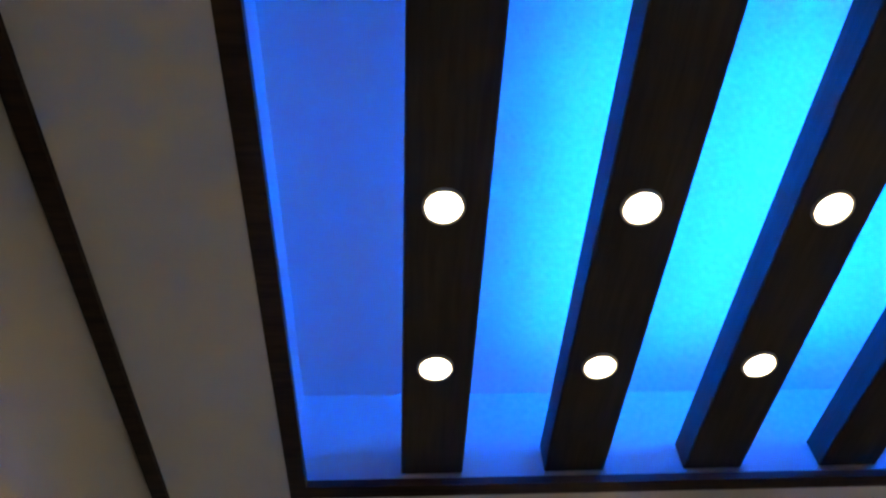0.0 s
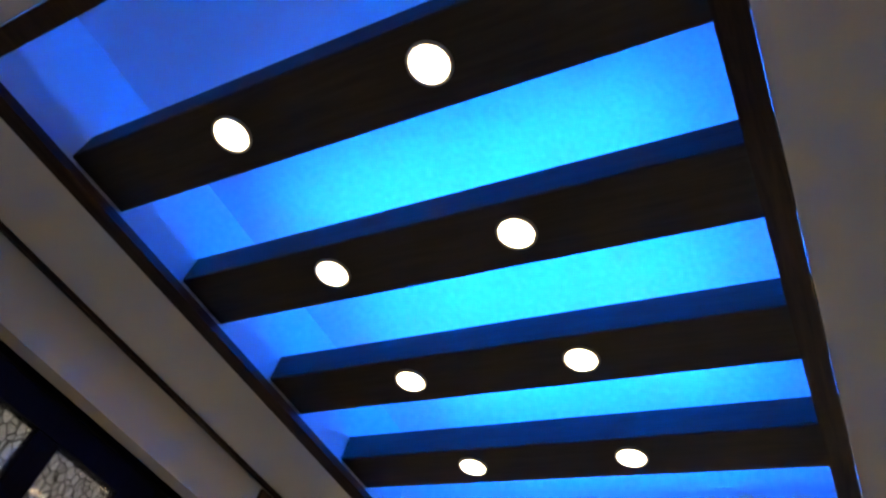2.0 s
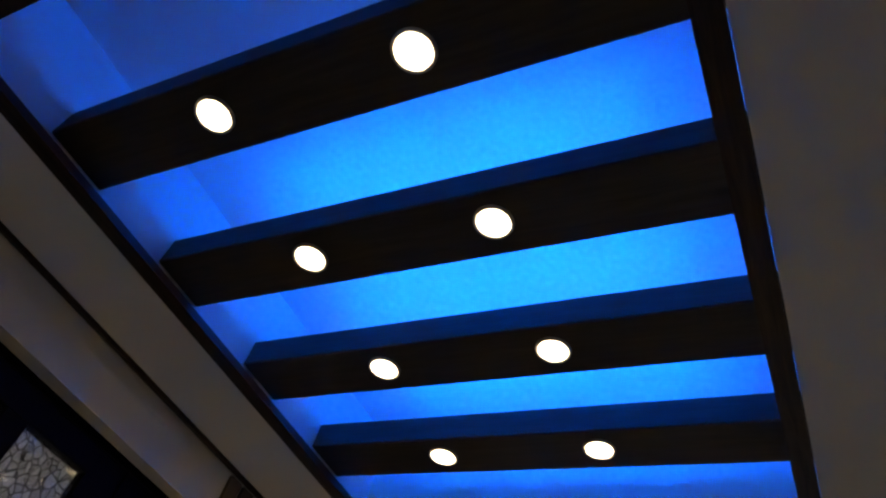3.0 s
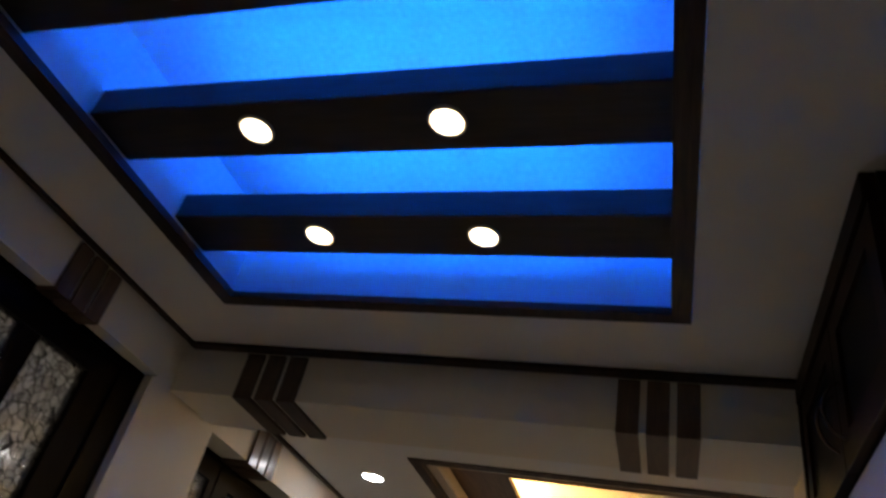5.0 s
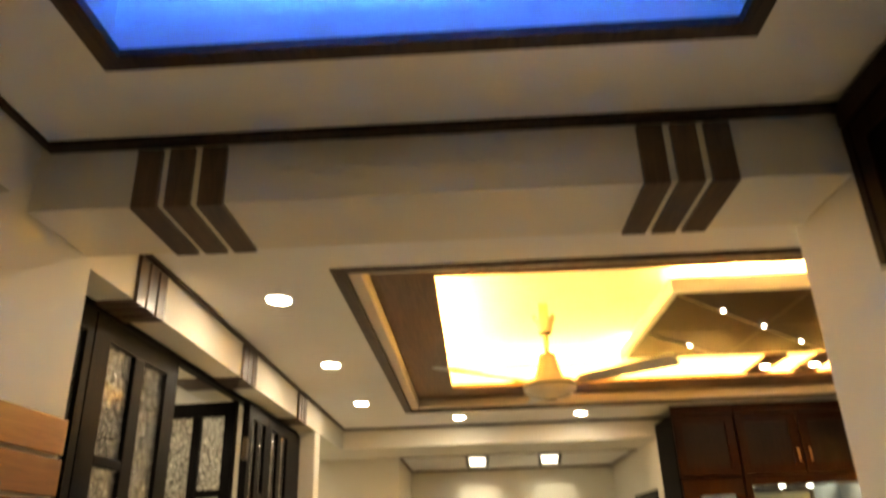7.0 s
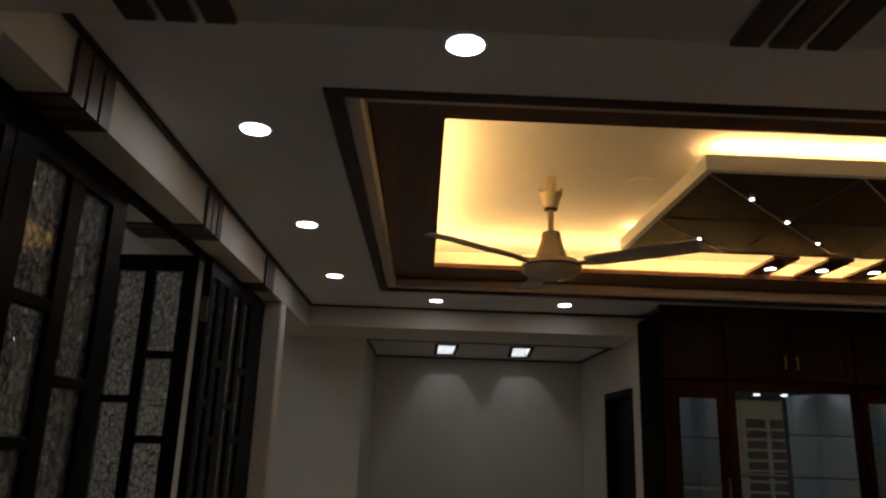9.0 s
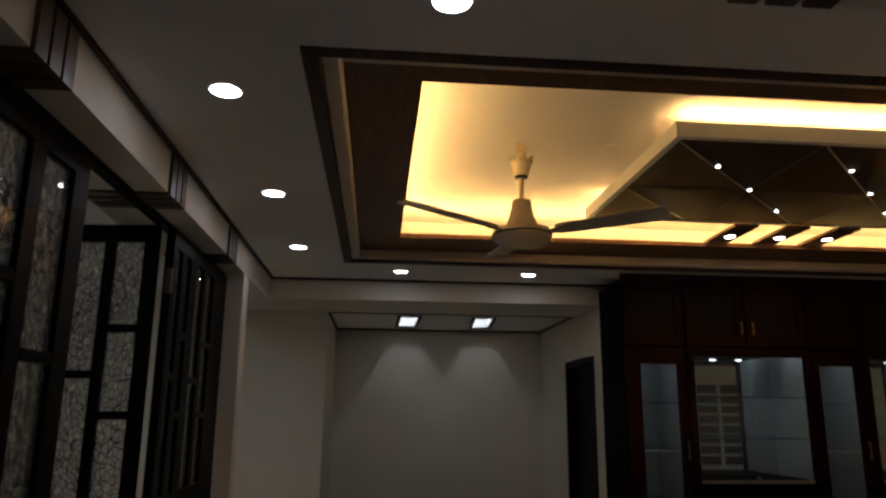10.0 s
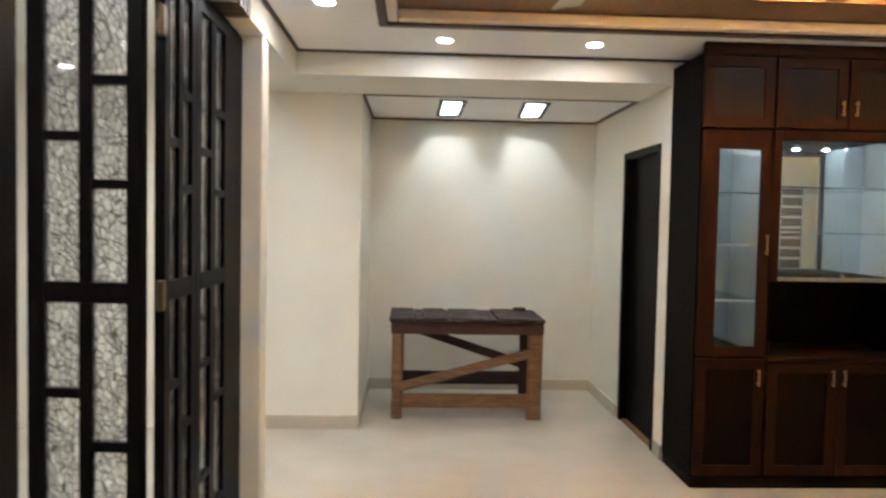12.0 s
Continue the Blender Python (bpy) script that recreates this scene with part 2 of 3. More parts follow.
def ring(bm, x0, x1, y0, y1, z0, z1, wx, wy=None, bevel=0.0):
    """A rectangular frame lying level, wx and wy wide."""
    wy = wx if wy is None else wy
    box(bm, x0, x0 + wx, y0, y1, z0, z1, bevel)
    box(bm, x1 - wx, x1, y0, y1, z0, z1, bevel)
    box(bm, x0 + wx, x1 - wx, y0, y0 + wy, z0, z1, bevel)
    box(bm, x0 + wx, x1 - wx, y1 - wy, y1, z0, z1, bevel)
    return bm


def mitred(bm, low, high, left, right, foot, head, along="x", d0=0.0, d1=0.02):
    """One rectangular frame with mitred corners: low and high are (a, b) corners of its face, along says which way a runs; d0 and d1 bound its depth."""
    (a0, b0), (a1, b1) = low, high
    put = {"x": lambda a, b, d: (a, d, b), "y": lambda a, b, d: (d, a, b), "flat": lambda a, b, d: (a, b, d)}[along]
    loops = []
    for d in (d0, d1):
        for p, q, r, t in ((a0, a1, b0, b1), (a0 + left, a1 - right, b0 + foot, b1 - head)):
            loops.append([bm.verts.new(put(a, b, d)) for a, b in ((p, r), (q, r), (q, t), (p, t))])
    front_out, front_in, back_out, back_in = loops
    for k in range(4):
        n = (k + 1) % 4
        for a, b in ((front_out, front_in), (front_in, back_in), (back_in, back_out), (back_out, front_out)):
            bm.faces.new((a[k], a[n], b[n], b[k]))
    bmesh.ops.recalc_face_normals(bm, faces=bm.faces)
    return bm


def tray_shell(x0, x1, y0, y1, z0, z1, t):
    """A raised ceiling field with its four upright sides, open below, t thick."""
    bm = bmesh.new()
    rings = [[bm.verts.new(p + (z,)) for p in ((x0 - g, y0 - g), (x1 + g, y0 - g), (x1 + g, y1 + g), (x0 - g, y1 + g))] for g, z in ((0, z1), (0, z0), (t, z0), (t, z1 + t))]
    for a, b in zip(rings, rings[1:]):
        for k in range(4):
            bm.faces.new((a[k], a[(k + 1) % 4], b[(k + 1) % 4], b[k]))
    bm.faces.new(rings[0])
    bm.faces.new(rings[-1])
    bmesh.ops.recalc_face_normals(bm, faces=bm.faces)
    return bm


# ---------------------------------------------------------------- setting: floor, walls, ceilings
TOP = 3.1
ZL, ZC, ZS = 2.612, 2.617, 2.45
structure("floor", boxes((-4.2, 5.6, 0.5, 10.0, -0.15, 0.0)), FLOOR, "polished cream vitrified tile floor running through all rooms", "floor")
structure("ceiling_slab", boxes((-4.2, 5.6, 0.5, 10.0, TOP, TOP + 0.15)), CEIL, "plain concrete slab above the false ceilings", "ceiling")
structure("wall_lobby_near", boxes((-4.1, 2.15, 0.62, 0.815, 0, TOP)), WALL, "cream painted wall closing the lobby behind")
structure("wall_lobby_right", boxes((2.0, 2.15, 0.80, 3.07, 0, TOP)), WALL, "cream painted wall beside the lobby")
structure("wall_closet", boxes((1.492, 1.999, 2.265, 3.069, 0, 2.213)), WALL, "cream painted wall block under the loft cabinet")
structure("wall_dining_near", boxes((1.50, 5.45, 3.07, 3.37, 0, TOP)), WALL, "cream painted wall and jamb of the wide opening")
structure("wall_dining_right", boxes((5.30, 5.45, 3.37, 7.32, 0, TOP)), WALL, "cream painted side wall of the dining room")
structure("wall_dining_far", boxes((2.17, 5.45, 7.33, 7.48, 0, TOP)), WALL, "cream painted wall behind the showcase cabinets")
bm = boxes((2.05, 2.17, 7.33, 7.50, 0, TOP), (2.05, 2.17, 8.33, 9.41, 0, TOP), (2.05, 2.17, 7.50, 8.33, 2.11, TOP))
structure("wall_recess_right", bm, WALL, "cream recess side wall with a dark doorway")
structure("wall_recess_back", boxes((0.0, 2.05, 9.26, 9.41, 0, TOP)), WALL, "cream back wall of the recess washed by two lamps")
structure("wall_recess_left", boxes((-3.95, 0.0, 8.0, 9.41, 0, TOP)), WALL, "cream wall block beside the recess")
structure("wall_side_room", boxes((-4.1, -3.95, 0.80, 9.41, 0, TOP)), WALL, "plain cream wall of the side room")
structure("wall_pier", boxes((-0.56, -0.335, 2.97, 3.36, 0, TOP)), WALL, "cream pier between the glazed partitions")
structure("column", boxes((-0.50, -0.365, 6.32, 6.46, 0, ZS), bevel=0.006), WALL, "slim white column at the end of the folding doors", "column")
structure("beam_cross", boxes((-0.335, 1.50, 3.069, 3.335, ZS, TOP)), WALL, "painted cross beam between lobby and dining room", "beam")
structure("beam_dining_left", boxes((-0.70, -0.365, 3.36, 7.318, ZS, TOP)), WALL, "white painted beam above the folding glass doors", "beam")
structure("beam_lobby_left", boxes((-0.62, -0.311, 0.80, 2.97, ZS, TOP)), WALL, "painted beam above the lobby glass screen", "beam")
structure("beam_recess", boxes((-0.70, 2.05, 7.318, 8.02, 2.465, TOP)), WALL, "white beam in front of the recess", "beam")
structure("ceiling_recess", boxes((0.0, 0.602, 8.02, 9.26, 2.475, 2.52), (0.758, 1.262, 8.02, 9.26, 2.475, 2.52), (1.448, 2.05, 8.02, 9.26, 2.475, 2.52), (0.602, 0.758, 8.02, 8.222, 2.475, 2.52), (0.602, 0.758, 8.978, 9.26, 2.475, 2.52), (1.262, 1.448, 8.02, 8.222, 2.475, 2.52), (1.262, 1.448, 8.978, 9.26, 2.475, 2.52)), CEIL, "white recess ceiling with two square lamps", "ceiling")
bm = ring(bmesh.new(), 0.004, 2.046, 8.0, 9.256, 2.458, 2.474, 0.018)
structure("trim_recess", bm, RINGWOOD, "thin brown line round the recess ceiling", "trim")
structure("ceiling_side_room", boxes((-3.95, -0.70, 0.80, 8.0, 2.62, 2.66)), CEIL, "white ceiling of the side room", "ceiling")

# lobby ceiling with its raised tray
TX0, TX1, TY0, TY1 = -0.045, 1.226, 1.13, 2.79
bm = mitred(bmesh.new(), (-0.311, 0.80), (2.0, 3.069), TX0 + 0.311, 2.0 - TX1, TY0 - 0.80, 3.069 - TY1, "flat", ZL, ZL + 0.03)
structure("ceiling_lobby", bm, CEIL, "matt off-white lobby ceiling round a raised tray", "ceiling")
bm = tray_shell(TX0, TX1, TY0, TY1, ZL + 0.03, 2.92, 0.03)
structure("ceiling_tray", bm, TRAYPAINT, "white tray ceiling glowing blue from hidden lights", "ceiling")
bm = ring(bmesh.new(), TX0 + 0.002, TX1 - 0.002, TY0 + 0.002, TY1 - 0.002, ZL - 0.006, ZL + 0.014, 0.044, 0.04)
structure("trim_tray", bm, DARK_Y, "dark wooden frame round the lobby tray", "trim")
bm = ring(bmesh.new(), -0.309, 1.998, 0.817, 3.067, ZL - 0.013, ZL - 0.001, 0.013, 0.034)
structure("trim_lobby", bm, DARK_Y, "dark wooden cornice line along the lobby ceiling", "trim")

# dining ceiling with its raised tray
DX0, DX1, DY0, DY1 = 0.18, 4.92, 3.91, 6.715
bm = mitred(bmesh.new(), (-0.365, 3.335), (5.30, 7.318), DX0 + 0.365, 5.30 - DX1, DY0 - 3.335, 7.318 - DY1, "flat", ZC, ZC + 0.03)
structure("ceiling_dining", bm, CEIL, "matt white dining ceiling round a large raised tray", "ceiling")
bm = tray_shell(DX0, DX1, DY0, DY1, ZC + 0.03, 2.90, 0.03)
structure("ceiling_dining_tray", bm, TRAYPAINT, "white raised ceiling glowing warm yellow from hidden lights", "ceiling")
structure("trim_dining_edge", ring(bmesh.new(), DX0 + 0.002, DX1 - 0.002, DY0 + 0.002, DY1 - 0.002, ZC - 0.005, ZC + 0.06, 0.045), DARK_Y, "dark wooden edge of the dining tray", "trim")
structure("trim_dining_moulding", ring(bmesh.new(), DX0 + 0.047, DX1 - 0.047, DY0 + 0.047, DY1 - 0.047, ZC + 0.01, ZC + 0.07, 0.058, bevel=0.008), CREAM, "cream moulding inside the dining tray edge", "trim")
bm = boxes((DX0 + 0.002, DX0 + 0.345, DY0 + 0.002, DY1 - 0.002, 2.689, 2.715), (DX1 - 0.345, DX1 - 0.002, DY0 + 0.002, DY1 - 0.002, 2.689, 2.715),
           (DX0 + 0.345, DX1 - 0.345, DY0 + 0.002, DY0 + 0.32, 2.689, 2.715), (DX0 + 0.345, DX1 - 0.345, DY1 - 0.427, DY1 - 0.002, 2.689, 2.715))
structure("trim_dining_panel", bm, RINGWOOD, "broad dark wooden panel round the glowing tray", "trim")
structure("trim_dining", ring(bmesh.new(), -0.363, 5.298, 3.337, 7.316, ZC - 0.014, ZC - 0.001, 0.016), DARK_Y, "dark wooden cornice line along the dining ceiling", "trim")
bm = boxes((-0.70, 0.0, 7.985, 8.0, 0, 0.095), (0.0, 2.05, 9.247, 9.26, 0, 0.095), (0.0, 0.013, 8.0, 9.247, 0, 0.095), (2.037, 2.05, 8.36, 9.247, 0, 0.095), (2.037, 2.05, 7.33, 7.47, 0, 0.095))
structure("baseboard", bm, SKIRT, "beige tile skirting along the walls", "baseboard")

# ---------------------------------------------------------------- hidden light strips
for k in range(3):
    y = 2.536 - 0.357 * k
    ob = part("led_strip", boxes((0.14, 1.06, y - 0.012, y + 0.012, 2.744, 2.752)), GLOW_BLUE)
    tagged(ob, "blue light strip lying hidden on a ceiling beam", "light strip", "blue light strips")
for x0, x1, y0, y1 in ((0.44, 0.455, 4.15, 6.4), (0.47, 4.6, 6.36, 6.375)):
    ob = part("led_strip", boxes((x0, x1, y0, y1, 2.716, 2.726)), GLOW_WARM)
    tagged(ob, "warm light strip hidden above the tray panel", "light strip", "warm light strips")

# ---------------------------------------------------------------- lobby: beams, lamps
def round_lamp(x, y, z, radius, mat, group, label):
    ob = thing("downlight", x, y, z, label, "downlight", group)
    bm = lathe(bmesh.new(), [(radius * 1.02, -0.001), (radius * 1.16, -0.004), (radius * 1.2, -0.001), (radius * 1.2, 0.004), (radius * 1.02, 0.004)], 32)
    part("rim", bm, WHITEPL, ob, "thin white rim", True)
    part("diffuser", lathe(bmesh.new(), [(radius, -0.003), (radius, 0.003)], 32), mat, ob, "glowing white diffuser")
    return ob


for k in range(4):
    y = 2.536 - 0.357 * k
    ob = part("ceiling_beam", boxes((TX0 + 0.001, TX1 - 0.001, y - 0.070, y + 0.081, 2.667, 2.743), bevel=0.003), DARK_X)
    tagged(ob, "dark stained wooden beam with two round lamps", "ceiling beam", "tray beams")
    for x in (0.347, 0.768):
        round_lamp(x, y, 2.6635, 0.0325, GLOW_LOBBY, "lobby downlights", "small round glowing downlight in a dark beam")


def wrap_strips(x, y, face, group_label, width=0.057, gap=0.018, drop=0.0, reach=0.262, turn=0):
    """Three flat strips that run down the face of a beam and on along its underside. At turn 0 the face looks to -y."""
    ob = thing("beam_strips", x, y, ZS, group_label, "beam trim", "walnut beam strips", turn)
    for k in range(3):
        x0 = k * (width + gap)
        bm = boxes((x0, x0 + width, -0.012, 0.0, -0.010, face - ZS - 0.021), (x0, x0 + width, 0.0, reach, -0.010, 0.0))
        part("strip", bm, STRIP, ob)
    return ob


wrap_strips(-0.094, 3.069, ZL, "three walnut strips wrapping the cross beam")
wrap_strips(1.046, 3.069, ZL, "three walnut strips wrapping the cross beam")
wrap_strips(-0.311, 1.24, ZL, "three dark strips wrapping the lobby beam", 0.05, 0.012, turn=90)
wrap_strips(-0.311, 2.48, ZL, "three dark strips wrapping the lobby beam", 0.05, 0.012, turn=90)
for y in (3.67, 4.73, 5.79):
    wrap_strips(-0.365, y, ZC, "three dark strips wrapping the white beam", 0.057, 0.014, reach=0.31, turn=90)

# wall-hung unit over the lobby
unit = thing("loft_cabinet", 1.475, 2.05, 2.215, "dark two-door loft cabinet above a painted wall block", "cabinet")
part("body", boxes((0.02, 0.52, 0.21, 0.975, 0, 0.376)), BLACKWOOD, unit)
part("cornice", boxes((-0.006, 0.019, 0.21, 0.975, 0.318, 0.376), bevel=0.003), CAB, unit, "brown wooden top band")
part("end_stile", boxes((-0.004, 0.019, 0.946, 0.975, 0.0, 0.317), bevel=0.003), CAB, unit)


def bow_handle(parent, y, z0, z1, out=0.034):
    """A bent round bar, standing upright before a face that looks to -x."""
    bm = bmesh.new()
    rings = []
    for k in range(11):
        u = k / 10
        c = (-out * math.sin(math.pi * u) ** 0.6 + 0.002, y, z0 + (z1 - z0) * u)
        w = 0.0032 + 0.0015 * math.sin(math.pi * u)
        rings.append([bm.verts.new((c[0] + w * math.cos(a), c[1] + w * math.sin(a), c[2])) for a in (2 * math.pi * j / 8 for j in range(8))])
    for p, q in zip(rings, rings[1:]):
        for j in range(8):
            bm.faces.new((p[j], p[(j + 1) % 8], q[(j + 1) % 8], q[j]))
    bm.faces.new(rings[0][::-1])
    bm.faces.new(rings[-1])
    part("handle", bm, BRASS, parent, "bent dull metal bow handle", True)


for k in (3, 4):
    y0 = -0.918 + 0.376 * k
    door = part("door", mitred(bmesh.new(), (y0, 0.006), (y0 + 0.372, 0.312), 0.055, 0.055, 0.06, 0.05, "y", 0.0, 0.018), CAB, unit, "framed dark brown door")
    part("panel", boxes((0.008, 0.016, y0 + 0.055, y0 + 0.317, 0.066, 0.262)), BLACKWOOD, door)
    bow_handle(door, y0 + (0.028 if k % 2 == 0 else 0.344), 0.055, 0.17)

# teak slats on the pier
clad = thing("pier_cladding", -0.335, 3.165, 0.0, "orange teak slats lining the pier", "wall cladding")
for k in range(22):
    z = 0.02 + 0.092 * k
    part("slat", boxes((0.0, 0.016, -0.19, 0.19, z, z + 0.082), bevel=0.002), SLAT, clad)

# ---------------------------------------------------------------- dining: folding glass doors
def glass_leaf(x, y, rz, label, width=0.42, half=0.018, st=0.052):
    """One leaf, hung at its local origin, reaching along local +x; rails at uneven heights in its two columns."""
    leaf = thing("folding_door_leaf", x, y, 0.012, label, "folding door", "folding glass doors", rz)
    high, t = 2.415, 0.036
    mid = width / 2
    part("frame", mitred(bmesh.new(), (0, 0), (width, high), st, st, 0.1, 0.07, "x", -t / 2, t / 2), BLACKWOOD, leaf)
    part("mullion", boxes((mid - half, mid + half, -t / 2 + 0.001, t / 2 - 0.001, 0.1, 1.25), bevel=0.003), BLACKWOOD, leaf)
    part("mullion", boxes((mid - half, mid + half, -t / 2 + 0.001, t / 2 - 0.001, 1.32, high - 0.07), bevel=0.003), BLACKWOOD, leaf)
    part("lock_rail", boxes((st, width - st, -t / 2, t / 2, 1.25, 1.32), bevel=0.004), BLACKWOOD, leaf)
    for x0, x1, cuts in ((st, mid - half, (0.48, 0.945, 1.803)), (mid + half, width - st, (0.30, 0.766, 1.645, 1.987))):
        for c in cuts:
            part("glazing_bar", boxes((x0, x1, -t / 2, t / 2, c - 0.016, c + 0.016), bevel=0.003), BLACKWOOD, leaf)
        stops = [0.1] + [v for c in cuts if c < 1.25 for v in (c - 0.016, c + 0.016)] + [1.25, 1.32] + [v for c in cuts if c > 1.32 for v in (c - 0.016, c + 0.016)] + [high - 0.07]
        for a, b in zip(stops[::2], stops[1::2]):
            part("pane", boxes((x0, x1, -0.003, 0.003, a, b)), PEBBLE, leaf)
    return leaf


def hinges(x, y, rz=0):
    for z in (0.25, 1.29, 2.2):
        ob = part("hinge", boxes((-0.012, 0.012, -0.02, 0.02, z - 0.05, z + 0.05), (-0.007, 0.007, -0.03, -0.02, z - 0.05, z + 0.05), bevel=0.003), BRASS)
        ob.matrix_basis = pose(x, y, 0, 0, 0, rz)
        tagged(ob, "small dull brass hinge on a folding door", "hinge", "door hinges")


PX = -0.50
glass_leaf(PX, 3.698, -90, "narrow black framed folding door leaf with pebble glass, closed", 0.33, 0.02, 0.04)
glass_leaf(PX, 4.345, -90, "wide black framed folding door leaf with pebble glass, closed", 0.64, 0.04, 0.1)
glass_leaf(PX - 0.394, 5.185, -5, "black framed folding door leaf with pebble glass, folded open", 0.39, 0.021)
glass_leaf(PX + 0.03, 5.19, 90, "narrow black framed folding door leaf with pebble glass, closed", 0.345, 0.027)
glass_leaf(PX + 0.03, 5.54, 90, "black framed folding door leaf with pebble glass, closed", 0.475, 0.037, 0.063)
hinges(PX + 0.045, 5.16)
structure("door_track", boxes((PX - 0.02, PX + 0.02, 3.37, 6.31, ZS - 0.022, ZS)), BLACKWOOD, "black head track of the folding doors", "trim")
structure("door_post", boxes((PX - 0.03, PX + 0.035, 6.017, 6.315, 0, ZS - 0.022)), BLACKWOOD, "black end post of the folding doors", "trim")
# the same screen beside the lobby
for k in range(3):
    glass_leaf(-0.385, 2.868 - 0.66 * k, -90, "black framed fixed screen leaf with pebble glass", 0.655, 0.035, 0.1)
structure("screen_post", boxes((-0.405, -0.362, 2.872, 2.968, 0, ZS)), BLACKWOOD, "black end post of the lobby screen", "trim")
structure("screen_head", boxes((-0.405, -0.365, 0.817, 2.871, ZS - 0.022, ZS)), BLACKWOOD, "black head of the lobby screen", "trim")

# lamps in the dining ceiling
for x, y in ((-0.066, 4.202), (-0.066, 5.237), (-0.066, 6.297), (0.554, 6.971), (1.443, 6.971), (0.558, 3.658), (2.2, 3.658)):
    round_lamp(x, y, ZC - 0.003, 0.044, GLOW_DINING, "dining downlights", "round white downlight glowing in the ceiling")
for x, y in ((-0.86, 4.24), (-0.86, 5.25), (-0.86, 6.28), (-0.86, 2.1), (-2.6, 4.6), (-2.6, 2.6)):
    round_lamp(x, y, 2.617, 0.05, GLOW_SIDE, "side room downlights", "round white downlight glowing in the side room")
for x, turn in ((0.68, 0), (1.355, -5)):
    lamp = thing("recess_lamp", x, 8.60, 2.4735, "long recessed lamp with dark side frames", "downlight", "recess lamps", turn)
    part("frame", ring(bmesh.new(), -0.105, 0.105, -0.39, 0.39, -0.012, 0.0, 0.03, 0.012, bevel=0.002), BLACKWOOD, lamp, "dark frame")
    part("housing", ring(bmesh.new(), -0.078, 0.078, -0.378, 0.378, 0.0, 0.125, 0.004, 0.004), WHITEPL, lamp, "white recessed housing")
    part("diffuser", boxes((-0.078, 0.078, -0.378, 0.378, 0.126, 0.13)), GLOW_RECESS, lamp, "glowing frosted diffuser")
    spot("recess_spot", x, 8.75, 2.588, 4.6, 160, 0.1, (0.86, 0.97, 1.0), 0.014)

# ceiling fan
FANX, FANY = 1.045, 5.25
fan = thing("ceiling_fan", FANX, FANY, 2.9, "cream ceiling fan with three grey blades at rest", "ceiling fan")
part("bracket", boxes((-0.024, 0.024, -0.006, 0.006, -0.075, 0.0), (-0.006, 0.006, -0.024, 0.024, -0.06, -0.045), bevel=0.003), FANCREAM, fan, "cream hanging shackle")
canopy = part("canopy", lathe(bmesh.new(), [(0.028, -0.160), (0.034, -0.157), (0.036, -0.150), (0.044, -0.115), (0.053, -0.092), (0.049, -0.088), (0.030, -0.096)], 24), FANCREAM, fan, "cream cup open at the top", True)
for k in range(6):
    a = math.pi * k / 3 + 0.3
    part("petal", box(bmesh.new(), -0.011, 0.011, -0.003, 0.003, -0.004, 0.021, 0.002, pose(0.048 * math.cos(a), 0.048 * math.sin(a), -0.090) @ pose(0, 0, 0, 0, 0, math.degrees(a) - 90) @ pose(0, 0, 0, -38, 0, 0)), FANCREAM, canopy)
part("collar", lathe(bmesh.new(), [(0.030, -0.161), (0.031, -0.168), (0.014, -0.170)], 20), BLACKPL, fan, "thin dark collar")
part("rod", lathe(bmesh.new(), [(0.0125, -0.06), (0.0125, -0.30)], 12), FANCREAM, fan, "", True)
part("motor_cup", lathe(bmesh.new(), [(0.02, -0.272), (0.038, -0.276), (0.043, -0.285), (0.046, -0.31), (0.06, -0.365), (0.072, -0.392), (0.075, -0.41)], 24), FANCREAM, fan, "", True)
part("motor", lathe(bmesh.new(), [(0.07, -0.405), (0.125, -0.415), (0.135, -0.435), (0.13, -0.465), (0.10, -0.485), (0.04, -0.495), (0.03, -0.505)], 32), FANCREAM, fan, "", True)
part("motor_seam", lathe(bmesh.new(), [(0.1355, -0.437), (0.137, -0.439), (0.137, -0.443), (0.1345, -0.445)], 32), BLACKPL, fan, "thin dark seam")
part("badge", boxes((-0.03, 0.03, -0.012, 0.012, -0.508, -0.5035), bevel=0.003), BLACKPL, fan, "small dark badge")
for a in (91, 211, 331):
    m = pose(0, 0, -0.43, 0, 0, a) @ pose(0, 0, 0, 0, -3, 0) @ pose(0, 0, 0, -11, 0, 0)
    bm = bmesh.new()
    rows = [(0.16, 0.040), (0.22, 0.050), (0.45, 0.060), (0.622, 0.064), (0.64, 0.054)]
    top = [[bm.verts.new(m @ Vector((r, s * w, 0.004 * c))) for s, c in ((-1, 0), (0, 1), (1, 0))] for r, w in rows]
    low = [[bm.verts.new(m @ Vector((r, s * w, 0.004 * c - 0.005))) for s, c in ((-1, 0), (0, 1), (1, 0))] for r, w in rows]
    for p, q in zip(range(4), range(1, 5)):
        for k in (0, 1):
            bm.faces.new((top[p][k], top[q][k], top[q][k + 1], top[p][k + 1]))
            bm.faces.new((low[p][k + 1], low[q][k + 1], low[q][k], low[p][k]))
        bm.faces.new((low[p][0], low[q][0], top[q][0], top[p][0]))
        bm.faces.new((top[p][2], top[q][2], low[q][2], low[p][2]))
    for e in (0, 4):
        bm.faces.new((top[e][0], top[e][1], low[e][1], low[e][0]))
        bm.faces.new((top[e][1], top[e][2], low[e][2], low[e][1]))
    bmesh.ops.recalc_face_normals(bm, faces=bm.faces)
    blade = part("blade", bm, BLADE, fan, "grey beige metal blade")
    part("blade_arm", box(bmesh.new(), 0.11, 0.20, -0.02, 0.02, -0.012, -0.004, 0.002, m), FANCREAM, blade)

